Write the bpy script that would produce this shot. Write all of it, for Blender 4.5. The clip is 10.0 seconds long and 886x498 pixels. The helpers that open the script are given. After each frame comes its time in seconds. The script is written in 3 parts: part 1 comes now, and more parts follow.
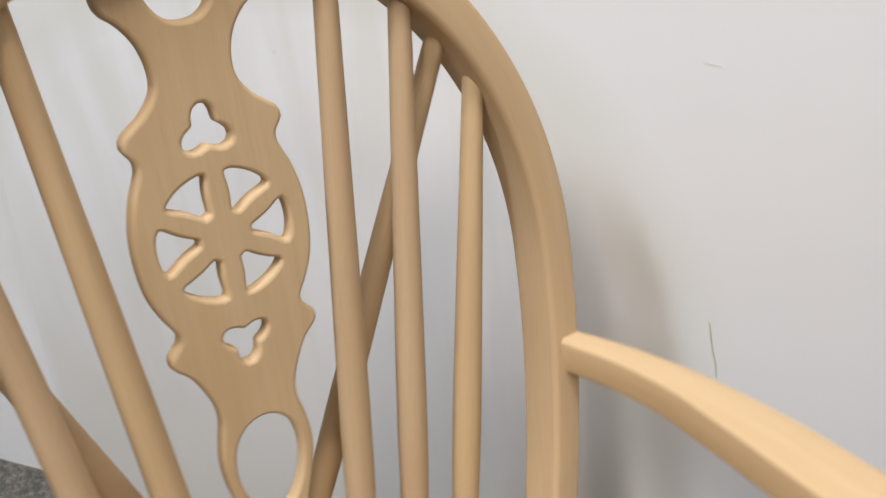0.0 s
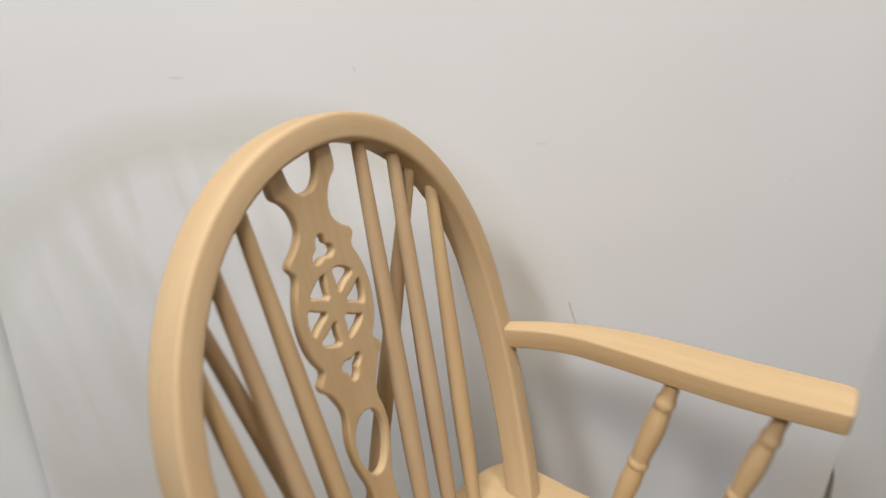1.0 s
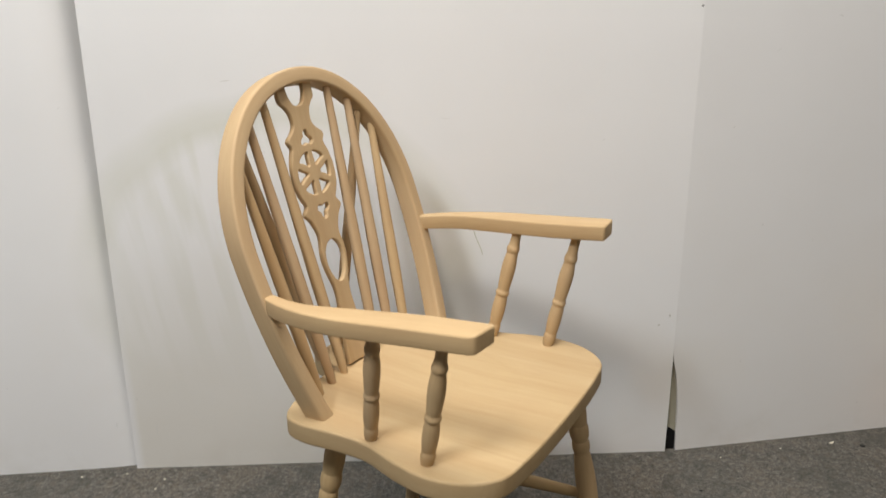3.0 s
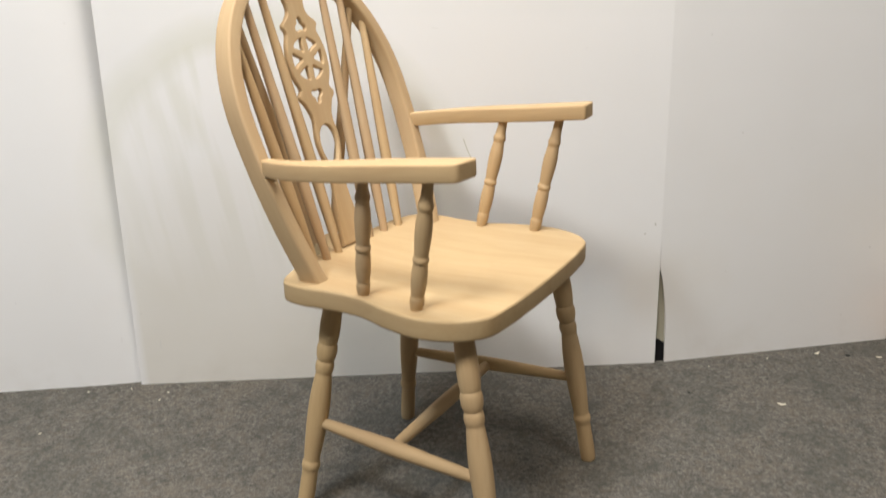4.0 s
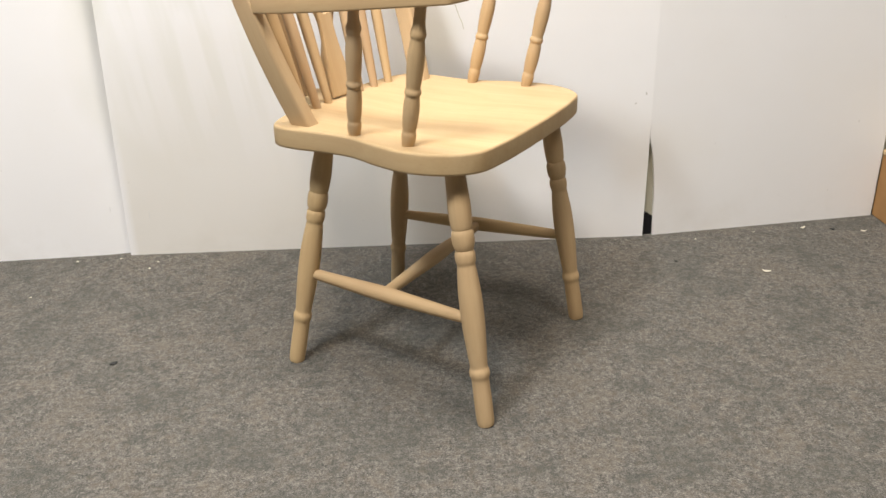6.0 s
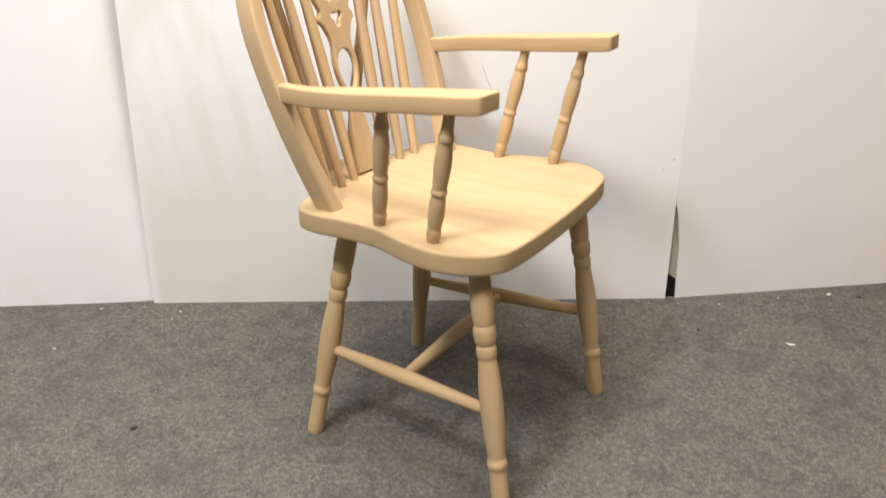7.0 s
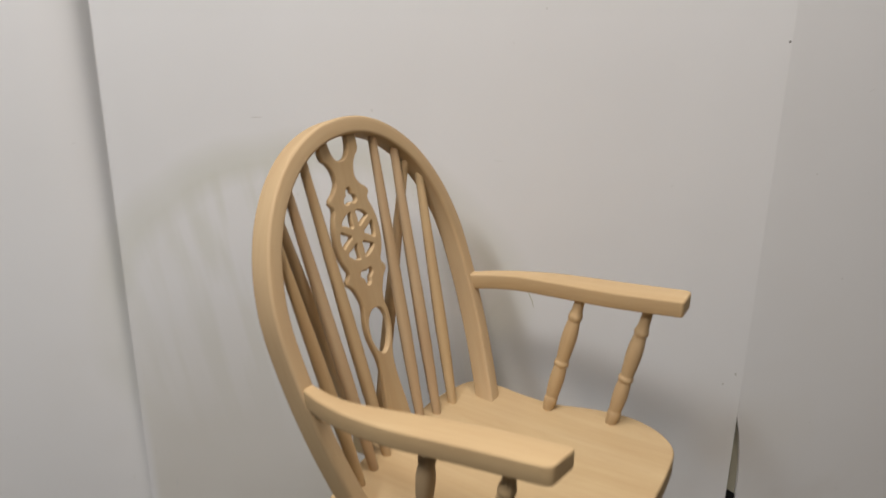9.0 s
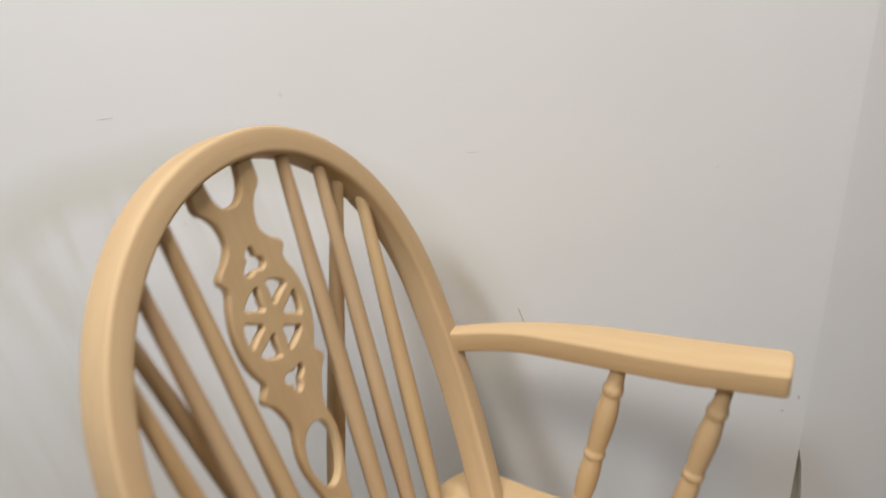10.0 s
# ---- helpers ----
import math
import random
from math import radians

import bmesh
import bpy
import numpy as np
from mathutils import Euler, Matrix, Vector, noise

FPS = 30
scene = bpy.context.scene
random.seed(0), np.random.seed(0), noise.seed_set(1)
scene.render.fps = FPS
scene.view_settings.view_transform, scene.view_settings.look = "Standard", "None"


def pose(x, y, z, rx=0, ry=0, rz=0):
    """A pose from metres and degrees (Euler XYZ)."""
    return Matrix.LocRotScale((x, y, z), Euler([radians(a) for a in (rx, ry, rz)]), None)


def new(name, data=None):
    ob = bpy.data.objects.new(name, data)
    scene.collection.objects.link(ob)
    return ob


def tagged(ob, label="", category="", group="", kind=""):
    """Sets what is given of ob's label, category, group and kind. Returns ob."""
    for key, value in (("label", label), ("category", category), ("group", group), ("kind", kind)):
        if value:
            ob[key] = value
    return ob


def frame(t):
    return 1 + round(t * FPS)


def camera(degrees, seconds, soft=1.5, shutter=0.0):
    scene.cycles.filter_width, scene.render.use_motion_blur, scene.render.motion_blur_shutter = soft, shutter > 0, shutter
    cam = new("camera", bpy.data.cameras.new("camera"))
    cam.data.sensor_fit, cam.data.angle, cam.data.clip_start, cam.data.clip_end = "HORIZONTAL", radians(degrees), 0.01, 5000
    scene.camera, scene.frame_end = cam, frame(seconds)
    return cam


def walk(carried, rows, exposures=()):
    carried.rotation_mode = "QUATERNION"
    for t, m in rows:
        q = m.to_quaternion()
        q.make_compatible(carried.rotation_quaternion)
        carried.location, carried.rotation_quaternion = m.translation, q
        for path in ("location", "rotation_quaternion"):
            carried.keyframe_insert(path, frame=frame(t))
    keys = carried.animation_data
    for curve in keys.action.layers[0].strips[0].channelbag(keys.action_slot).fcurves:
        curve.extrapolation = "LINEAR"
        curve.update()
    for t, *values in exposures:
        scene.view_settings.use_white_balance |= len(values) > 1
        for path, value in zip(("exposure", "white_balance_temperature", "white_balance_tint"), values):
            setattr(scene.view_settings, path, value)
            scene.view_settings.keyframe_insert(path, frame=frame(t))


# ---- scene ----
# ------------------------------------------------------------------ camera
cam = camera(54.39, 10.0, shutter=0.5)
ROWS = [
    (0.0, 0.0860, -0.1655, 1.0450, 54.60, -4.00, 50.26),
    (0.1, 0.0780, -0.1870, 1.0530, 53.55, -2.70, 46.60),
    (0.2, 0.0665, -0.2060, 1.0640, 52.40, -1.78, 43.15),
    (0.3, 0.0590, -0.2220, 1.0910, 51.50, -1.20, 40.80),
    (0.4, 0.0530, -0.2345, 1.1130, 51.05, -0.95, 38.95),
    (0.5, 0.0411, -0.2434, 1.1178, 51.50, -1.60, 37.42),
    (0.7, 0.0675, -0.3230, 1.1611, 54.18, -1.63, 33.87),
    (1.0, 0.1349, -0.5102, 1.2286, 58.95, -0.92, 30.06),
    (1.5, 0.3325, -0.7734, 1.2921, 63.19, 0.22, 30.14),
    (2.0, 0.4386, -0.9780, 1.3164, 66.19, 0.16, 27.52),
    (2.2, 0.4611, -1.0283, 1.2786, 68.10, 0.18, 26.40),
    (3.3, 0.6630, -1.0934, 1.1134, 69.70, 1.27, 31.33),
    (3.5, 0.6776, -1.1130, 1.0657, 70.04, 1.57, 31.28),
    (4.0, 0.7101, -1.1967, 0.9546, 70.78, 1.59, 30.20),
    (4.5, 0.7120, -1.2353, 0.8877, 70.20, 0.65, 29.49),
    (5.0, 0.7288, -1.2525, 0.8405, 69.23, 0.73, 29.39),
    (5.2, 0.7317, -1.2530, 0.8396, 68.07, 0.89, 29.18),
    (6.3, 0.7122, -1.2384, 0.8243, 65.94, 0.78, 29.81),
    (6.5, 0.7012, -1.2317, 0.8525, 65.92, 0.47, 30.23),
    (7.0, 0.6886, -1.1890, 0.9656, 65.60, 0.04, 31.34),
    (7.5, 0.6816, -1.1634, 1.0740, 64.58, 0.14, 32.78),
    (8.0, 0.6709, -1.1347, 1.1569, 65.36, 0.01, 34.00),
    (8.5, 0.6052, -1.0726, 1.2243, 67.72, -0.07, 34.02),
    (9.0, 0.4636, -0.9434, 1.2401, 67.81, 0.15, 31.51),
    (9.5, 0.3214, -0.7562, 1.2073, 65.75, 2.22, 28.42),
    (10.0, 0.1872, -0.5215, 1.1963, 62.10, 3.02, 25.94),
]
EXPOSURES = [(0.0, -0.65, 6050, 10), (0.5, -0.51, 6150, 10), (1.0, -0.81, 6280, 9), (1.5, -0.99, 6400, 8), (2.0, -0.87, 6400, 8),
             (3.3, -0.73, 6450, 8), (3.5, -0.70, 6500, 8), (4.0, -0.41, 6470, 8), (4.5, -0.20, 6500, 8), (5.0, -0.07, 6560, 8),
             (6.5, -0.05, 6560, 10), (7.0, -0.09, 6560, 10), (7.5, -0.22, 6520, 10), (8.0, -0.50, 6450, 10), (8.5, -0.83, 6500, 10),
             (9.0, -1.14, 6450, 10), (9.5, -0.87, 6400, 9), (10.0, -0.83, 6350, 9)]
walk(cam, [(t, pose(x, y, z, rx, ry, rz)) for t, x, y, z, rx, ry, rz in ROWS], EXPOSURES)

# ------------------------------------------------------------------ world and lights
world = bpy.data.worlds.new("world")
scene.world = world
world.use_nodes = True
world.node_tree.nodes["Background"].inputs["Color"].default_value = (0.8, 0.9, 1.0, 1)
world.node_tree.nodes["Background"].inputs["Strength"].default_value = 0.05


def unseen_lamp(x, y, z, sx, sy, watts, colour, turn):
    """A rectangular area lamp under the ceiling, out of view, shining down."""
    data = bpy.data.lights.new("unseen_lamp", "AREA")
    data.shape, data.size, data.size_y, data.energy, data.color = "RECTANGLE", sx, sy, watts, colour
    ob = new("unseen_lamp", data)
    ob.matrix_world = pose(x, y, z, 0, 0, turn)
    return ob


unseen_lamp(0.00, -0.25, 3.25, 1.2, 0.6, 84, (1.0, 0.945, 0.91), 32)
unseen_lamp(0.42, -1.80, 3.25, 0.30, 0.8, 76, (1.0, 0.875, 0.75), 32)
unseen_lamp(-0.30, -2.10, 3.25, 0.30, 0.8, 118, (0.89, 0.95, 1.03), 32)
# Added lamp with no known fixture, to brighten the boards on the right.
unseen_lamp(1.98, -0.72, 3.25, 1.2, 0.6, 50, (1.0, 0.945, 0.90), 32)


# ------------------------------------------------------------------ materials
class Nodes:
    """A small wrapper to write node materials."""

    def __init__(self, name, roughness=0.5, specular=0.5):
        self.mat = bpy.data.materials.new(name)
        self.mat.use_nodes = True
        self.tree = self.mat.node_tree
        self.bsdf = self.tree.nodes["Principled BSDF"]
        self.bsdf.inputs["Roughness"].default_value = roughness
        self.bsdf.inputs["Specular IOR Level"].default_value = specular

    def add(self, kind, **settings):
        node = self.tree.nodes.new(kind)
        for key, value in settings.items():
            node.inputs[key.replace("_", " ")].default_value = value
        return node

    def link(self, a, b):
        self.tree.links.new(a, b)

    def coords(self, which="Object", scale=(1, 1, 1), attribute=""):
        if attribute:
            source = self.tree.nodes.new("ShaderNodeAttribute")
            source.attribute_name = attribute
            out = source.outputs["Vector"]
        else:
            out = self.tree.nodes.new("ShaderNodeTexCoord").outputs[which]
        mapping = self.tree.nodes.new("ShaderNodeMapping")
        mapping.inputs["Scale"].default_value = scale
        self.link(out, mapping.inputs["Vector"])
        return mapping.outputs["Vector"]

    def noise(self, vector, scale, detail=3.0, rough=0.5):
        node = self.add("ShaderNodeTexNoise", Scale=scale, Detail=detail, Roughness=rough)
        self.link(vector, node.inputs["Vector"])
        return node.outputs["Fac"]

    def ramp(self, fac, *stops):
        node = self.tree.nodes.new("ShaderNodeValToRGB")
        els = node.color_ramp.elements
        while len(els) < len(stops):
            els.new(0.5)
        for el, (pos, col) in zip(els, stops):
            el.position = pos
            el.color = (*col, 1) if isinstance(col, tuple) else (col, col, col, 1)
        self.link(fac, node.inputs["Fac"])
        return node.outputs["Color"]

    def maths(self, op, a, b=None, clamp=False):
        node = self.tree.nodes.new("ShaderNodeMath")
        node.operation, node.use_clamp = op, clamp
        for slot, value in enumerate((a, b)):
            if value is None:
                continue
            if isinstance(value, (int, float)):
                node.inputs[slot].default_value = value
            else:
                self.link(value, node.inputs[slot])
        return node.outputs[0]

    def mix(self, fac, a, b, blend="MIX"):
        node = self.tree.nodes.new("ShaderNodeMix")
        node.data_type, node.blend_type = "RGBA", blend
        for slot, value in ((0, fac), (6, a), (7, b)):
            if isinstance(value, (int, float)):
                node.inputs[slot].default_value = value
            elif isinstance(value, tuple):
                node.inputs[slot].default_value = (*value, 1)
            else:
                self.link(value, node.inputs[slot])
        return node.outputs[2]

    def bump(self, height, strength, distance):
        node = self.add("ShaderNodeBump", Strength=strength, Distance=distance)
        self.link(height, node.inputs["Height"])
        self.link(node.outputs["Normal"], self.bsdf.inputs["Normal"])

    def colour(self, out):
        self.link(out, self.bsdf.inputs["Base Color"])


def wood_material(name, tint):
    """Pale unfinished hardwood, grain along the first axis of the 'grain' attribute."""
    n = Nodes(name, 0.62, 0.25)
    broad = n.noise(n.coords(attribute="grain", scale=(2.2, 26, 26)), 1.0, 3, 0.55)
    fine = n.noise(n.coords(attribute="grain", scale=(9, 320, 320)), 1.0, 2, 0.6)
    pores = n.noise(n.coords(attribute="grain", scale=(45, 900, 900)), 1.0, 1, 0.5)
    blotch = n.noise(n.coords(attribute="grain", scale=(5, 7, 7)), 1.0, 2, 0.5)
    base = n.ramp(broad, (0.28, (0.466, 0.323, 0.168)), (0.50, (0.504, 0.359, 0.196)), (0.74, (0.532, 0.388, 0.222)))
    base = n.mix(0.17, base, n.ramp(fine, (0.3, (0.428, 0.291, 0.159)), (0.64, (0.516, 0.375, 0.230))))
    base = n.mix(n.maths("MULTIPLY", n.ramp(pores, (0.60, 0.0), (0.72, 1.0)), 0.14), base, (0.350, 0.225, 0.111))
    base = n.mix(n.maths("MULTIPLY", n.ramp(blotch, (0.42, 0.0), (0.75, 1.0)), 0.40), base, (0.438, 0.287, 0.159))
    streak = n.noise(n.coords(attribute="grain", scale=(5, 130, 130)), 1.0, 2, 0.55)
    base = n.mix(n.maths("MULTIPLY", n.ramp(streak, (0.50, 0.0), (0.72, 1.0)), 0.13), base, (0.376, 0.242, 0.127))
    base = n.mix(n.maths("MULTIPLY", n.ramp(streak, (0.28, 1.0), (0.48, 0.0)), 0.08), base, (0.595, 0.451, 0.274))
    rings = n.noise(n.coords(attribute="grain", scale=(1.5, 9, 9)), 1.0, 2, 0.4)
    lines = n.maths("SINE", n.maths("MULTIPLY", rings, 95.0))
    base = n.mix(n.maths("MULTIPLY", n.ramp(lines, (0.35, 0.0), (0.95, 1.0)), 0.09), base, (0.420, 0.272, 0.142))
    piece = n.tree.nodes.new("ShaderNodeObjectInfo").outputs["Random"]
    base = n.mix(n.ramp(piece, (0.35, 0.0), (0.95, 0.55)), base, n.mix(1.0, base, (0.88, 0.85, 0.90), "MULTIPLY"))
    base = n.mix(n.ramp(piece, (0.05, 0.45), (0.35, 0.0)), base, n.mix(1.0, base, (1.06, 1.03, 0.92), "MULTIPLY"))
    base = n.mix(1.0, base, tint, "MULTIPLY")
    n.colour(base)
    n.bump(n.maths("ADD", fine, pores), 0.10, 0.0008)
    return n.mat


def board_material():
    """White faced board with faint dirt, a beige tint low on the middle board, and the ghost of sprayed hoop-back
    chairs on it.
    """
    n = Nodes("white_board", 0.42, 0.4)
    where = n.tree.nodes.new("ShaderNodeTexCoord").outputs["Object"]
    split = n.tree.nodes.new("ShaderNodeSeparateXYZ")
    n.link(where, split.inputs[0])
    x, z = split.outputs["X"], split.outputs["Z"]
    base = n.ramp(n.noise(where, 1.7, 4, 0.55), (0.3, (0.80, 0.785, 0.765)), (0.7, (0.84, 0.83, 0.815)))
    wobble = n.maths("MULTIPLY", n.maths("SUBTRACT", n.noise(where, 4.0, 2, 0.5), 0.5), 0.14)
    dx = n.maths("DIVIDE", n.maths("SUBTRACT", x, 0.359), 0.412)
    dz = n.maths("DIVIDE", n.maths("SUBTRACT", z, 0.46), 0.372)
    far = n.maths("SQRT", n.maths("ADD", n.maths("MULTIPLY", dx, dx), n.maths("MULTIPLY", dz, dz)))
    far = n.maths("MULTIPLY", n.maths("ADD", far, wobble), 0.5)
    ring = n.ramp(far, (0.415, 0.0), (0.460, 1.0), (0.490, 0.85), (0.545, 0.0))
    inside = n.ramp(far, (0.40, 1.0), (0.48, 0.0))
    slant = n.tree.nodes.new("ShaderNodeCombineXYZ")
    n.link(n.maths("MULTIPLY", n.maths("ADD", x, n.maths("MULTIPLY", z, 0.16)), 24.0), slant.inputs[0])
    n.link(n.maths("MULTIPLY", z, 2.6), slant.inputs[2])
    streak = n.noise(slant.outputs[0], 1.0, 2, 0.5)
    streaks = n.maths("MULTIPLY", n.ramp(streak, (0.40, 1.0), (0.56, 0.0)), inside)
    low = n.ramp(z, (0.12, 0.0), (0.5, 1.0))
    stain = n.maths("MULTIPLY", n.maths("ADD", n.maths("MULTIPLY", ring, 0.42), n.maths("MULTIPLY", streaks, 0.32)), low)
    bx = n.maths("DIVIDE", n.maths("SUBTRACT", x, 0.733), 0.060)
    bz = n.maths("DIVIDE", n.maths("SUBTRACT", z, 0.485), 0.085)
    dab = n.maths("SQRT", n.maths("ADD", n.maths("MULTIPLY", bx, bx), n.maths("MULTIPLY", bz, bz)))
    dab = n.ramp(n.maths("ADD", n.maths("MULTIPLY", dab, 0.5), n.maths("MULTIPLY", wobble, 1.2)), (0.18, 0.36), (0.58, 0.0))
    stain = n.maths("MULTIPLY", stain, n.ramp(n.noise(where, 3.1, 2, 0.5), (0.35, 0.35), (0.6, 1.0)))
    base = n.mix(n.maths("MAXIMUM", stain, dab), base, (0.60, 0.595, 0.47))
    warm = n.maths("MULTIPLY", n.ramp(n.noise(where, 2.6, 3, 0.5), (0.50, 0.0), (0.72, 0.20)), n.ramp(z, (0.15, 1.0), (0.75, 0.0)))
    base = n.mix(warm, base, (0.74, 0.665, 0.53))
    # Beige tint right of the first seam, strongest low down and fading upwards.
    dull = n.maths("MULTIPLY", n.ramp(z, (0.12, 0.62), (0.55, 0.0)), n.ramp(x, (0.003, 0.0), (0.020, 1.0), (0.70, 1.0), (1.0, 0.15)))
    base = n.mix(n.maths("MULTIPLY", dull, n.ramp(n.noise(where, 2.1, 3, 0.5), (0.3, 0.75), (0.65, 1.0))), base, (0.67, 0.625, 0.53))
    speck = n.ramp(n.noise(where, 70, 1, 0.4), (0.80, 0.0), (0.84, 1.0))
    base = n.mix(n.maths("MULTIPLY", speck, 0.25), base, (0.45, 0.43, 0.38))
    grime = n.maths("MULTIPLY", n.ramp(z, (0.0, 1.0), (0.12, 0.0)), n.ramp(n.noise(where, 9, 4, 0.6), (0.48, 0.0), (0.75, 0.28)))
    base = n.mix(grime, base, (0.60, 0.55, 0.47))
    n.colour(base)
    n.bump(n.noise(where, 14, 3, 0.5), 0.05, 0.004)
    return n.mat


def carpet_material():
    """Short grey felt carpet with speckled fibres."""
    n = Nodes("grey_carpet", 0.95, 0.1)
    where = n.coords("Object")
    fibres = n.noise(where, 330, 4, 0.75)
    tufts = n.noise(where, 100, 4, 0.75)
    clumps = n.noise(where, 24, 6, 0.75)
    patches = n.noise(where, 6, 6, 0.7)
    hue = n.noise(where, 55, 3, 0.6)
    base = n.ramp(fibres, (0.38, (0.0323, 0.0310, 0.0277)), (0.50, (0.0998, 0.0934, 0.0825)), (0.62, (0.2786, 0.2561, 0.2228)))
    base = n.mix(0.48, base, n.ramp(tufts, (0.38, (0.0362, 0.0353, 0.0311)), (0.5, (0.0968, 0.0905, 0.0798)), (0.62, (0.2363, 0.2176, 0.1875))))
    base = n.mix(n.ramp(clumps, (0.36, 0.45), (0.49, 0.0)), base, (0.0491, 0.0477, 0.0418))
    base = n.mix(n.ramp(clumps, (0.53, 0.0), (0.70, 0.40)), base, (0.1634, 0.1479, 0.1241))
    base = n.mix(n.ramp(hue, (0.47, 0.0), (0.68, 0.38)), base, (0.1328, 0.1065, 0.0777))
    base = n.mix(n.ramp(patches, (0.40, 0.42), (0.54, 0.0)), base, (0.0661, 0.0673, 0.0579))
    base = n.mix(n.ramp(patches, (0.52, 0.0), (0.68, 0.34)), base, (0.1328, 0.1123, 0.0847))
    n.colour(base)
    n.bump(n.maths("ADD", fibres, tufts), 0.45, 0.0022)
    return n.mat


def plain_material(name, colour, roughness=0.7, vary=0.08, scale=6.0, bump=0.05):
    n = Nodes(name, roughness, 0.3)
    where = n.coords("Object")
    f = n.noise(where, scale, 4, 0.6)
    lo = tuple(c * (1 - vary) for c in colour)
    hi = tuple(min(1, c * (1 + vary)) for c in colour)
    n.colour(n.ramp(f, (0.3, lo), (0.7, hi)))
    n.bump(n.noise(where, scale * 12, 3, 0.6), bump, 0.002)
    return n.mat


WOOD = wood_material("bare_wood", (1.0, 1.0, 1.0))
LEG_WOOD = wood_material("bare_leg_wood", (1.0, 1.0, 0.955))
SEAT_WOOD = wood_material("bare_seat_wood", (1.0, 1.015, 0.97))
BOARD = board_material()
CARPET = carpet_material()
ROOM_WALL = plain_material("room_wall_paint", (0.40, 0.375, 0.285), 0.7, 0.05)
# Unseen walls and ceiling: greys set dark to cut bounce and deepen shade.
DIM_SOUTH = plain_material("dim_south_paint", (0.09, 0.087, 0.082), 0.7, 0.04)
DIM_EAST = plain_material("dim_east_paint", (0.17, 0.165, 0.16), 0.7, 0.04)
DIM_WEST = plain_material("dim_west_paint", (0.12, 0.12, 0.126), 0.7, 0.05)
DIM_CEILING = plain_material("dim_ceiling_paint", (0.20, 0.20, 0.197), 0.8, 0.03)
BLACK = plain_material("black_skirting", (0.006, 0.006, 0.007), 0.5, 0.2)
CARD = plain_material("brown_card", (0.34, 0.185, 0.070), 0.75, 0.12, 9.0)
TAPE = plain_material("tan_card", (0.50, 0.36, 0.19), 0.5, 0.06)
SHAVING = plain_material("pale_shaving", (0.62, 0.57, 0.45), 0.7, 0.1, 40.0)
DARK_BIT = plain_material("dark_lint", (0.03, 0.03, 0.028), 0.9, 0.2, 40.0)
SCUFF = plain_material("olive_scuff", (0.46, 0.45, 0.30), 0.6, 0.2, 60.0)
CHIP = plain_material("grey_chip", (0.62, 0.60, 0.55), 0.6, 0.1, 60.0)
STEEL = plain_material("dull_steel", (0.30, 0.29, 0.27), 0.45, 0.1, 50.0)


# ------------------------------------------------------------------ mesh helpers
def part(name, bm, material, parent=None, label="", smooth=True):
    """Link a bmesh as one mesh object, under a thing or a part when parent is given."""
    bmesh.ops.recalc_face_normals(bm, faces=bm.faces)
    mesh = bpy.data.meshes.new(name)
    bm.to_mesh(mesh)
    bm.free()
    mesh.materials.append(material)
    if smooth:
        for poly in mesh.polygons:
            poly.use_smooth = True
        mesh.set_sharp_from_angle(angle=radians(38))
    ob = new(name, mesh)
    ob.parent = parent
    if label:
        tagged(ob, label)
    return ob


def thing(name, label, category, group="", kind="", at=None):
    ob = new(name)
    ob.empty_display_size = 0.05
    if at is not None:
        ob.matrix_world = at
    return tagged(ob, label, category, group, kind)


def box_bm(x0, x1, y0, y1, z0, z1, bevel=0.0):
    bm = bmesh.new()
    bmesh.ops.create_cube(bm, size=1)
    for v in bm.verts:
        v.co = Vector((x0 + (v.co.x + 0.5) * (x1 - x0), y0 + (v.co.y + 0.5) * (y1 - y0), z0 + (v.co.z + 0.5) * (z1 - z0)))
    if bevel:
        bmesh.ops.bevel(bm, geom=list(bm.edges), offset=bevel, segments=2, affect="EDGES", profile=0.5)
    return bm


def loft(rings, grains=None, closed=True):
    """A skin over rings of equally many points. grains: the wood's own coordinates, ring by ring."""
    bm = bmesh.new()
    layer = bm.verts.layers.float_vector.new("grain")
    rows = []
    for i, ring in enumerate(rings):
        row = []
        for k, p in enumerate(ring):
            v = bm.verts.new(p)
            v[layer] = grains[i][k] if grains else p
            row.append(v)
        rows.append(row)
    n = len(rows[0])
    for a, b in zip(rows, rows[1:]):
        for k in range(n):
            bm.faces.new((a[k], a[(k + 1) % n], b[(k + 1) % n], b[k]))
    if closed:
        bm.faces.new(rows[0][::-1])
        bm.faces.new(rows[-1])
    return bm


def smooth_between(stops, t):
    """A smooth curve through (t, value) stops."""
    if t <= stops[0][0]:
        return stops[0][1]
    for i in range(len(stops) - 1):
        (t0, a), (t1, b) = stops[i], stops[i + 1]
        if t <= t1:
            before = stops[max(i - 1, 0)]
            after = stops[min(i + 2, len(stops) - 1)]
            m0 = (b - before[1]) / max(t1 - before[0], 1e-9) * (t1 - t0)
            m1 = (after[1] - a) / max(after[0] - t0, 1e-9) * (t1 - t0)
            u = (t - t0) / (t1 - t0)
            return ((2 * u ** 3 - 3 * u ** 2 + 1) * a + (u ** 3 - 2 * u ** 2 + u) * m0
                    + (-2 * u ** 3 + 3 * u ** 2) * b + (u ** 3 - u ** 2) * m1)
    return stops[-1][1]


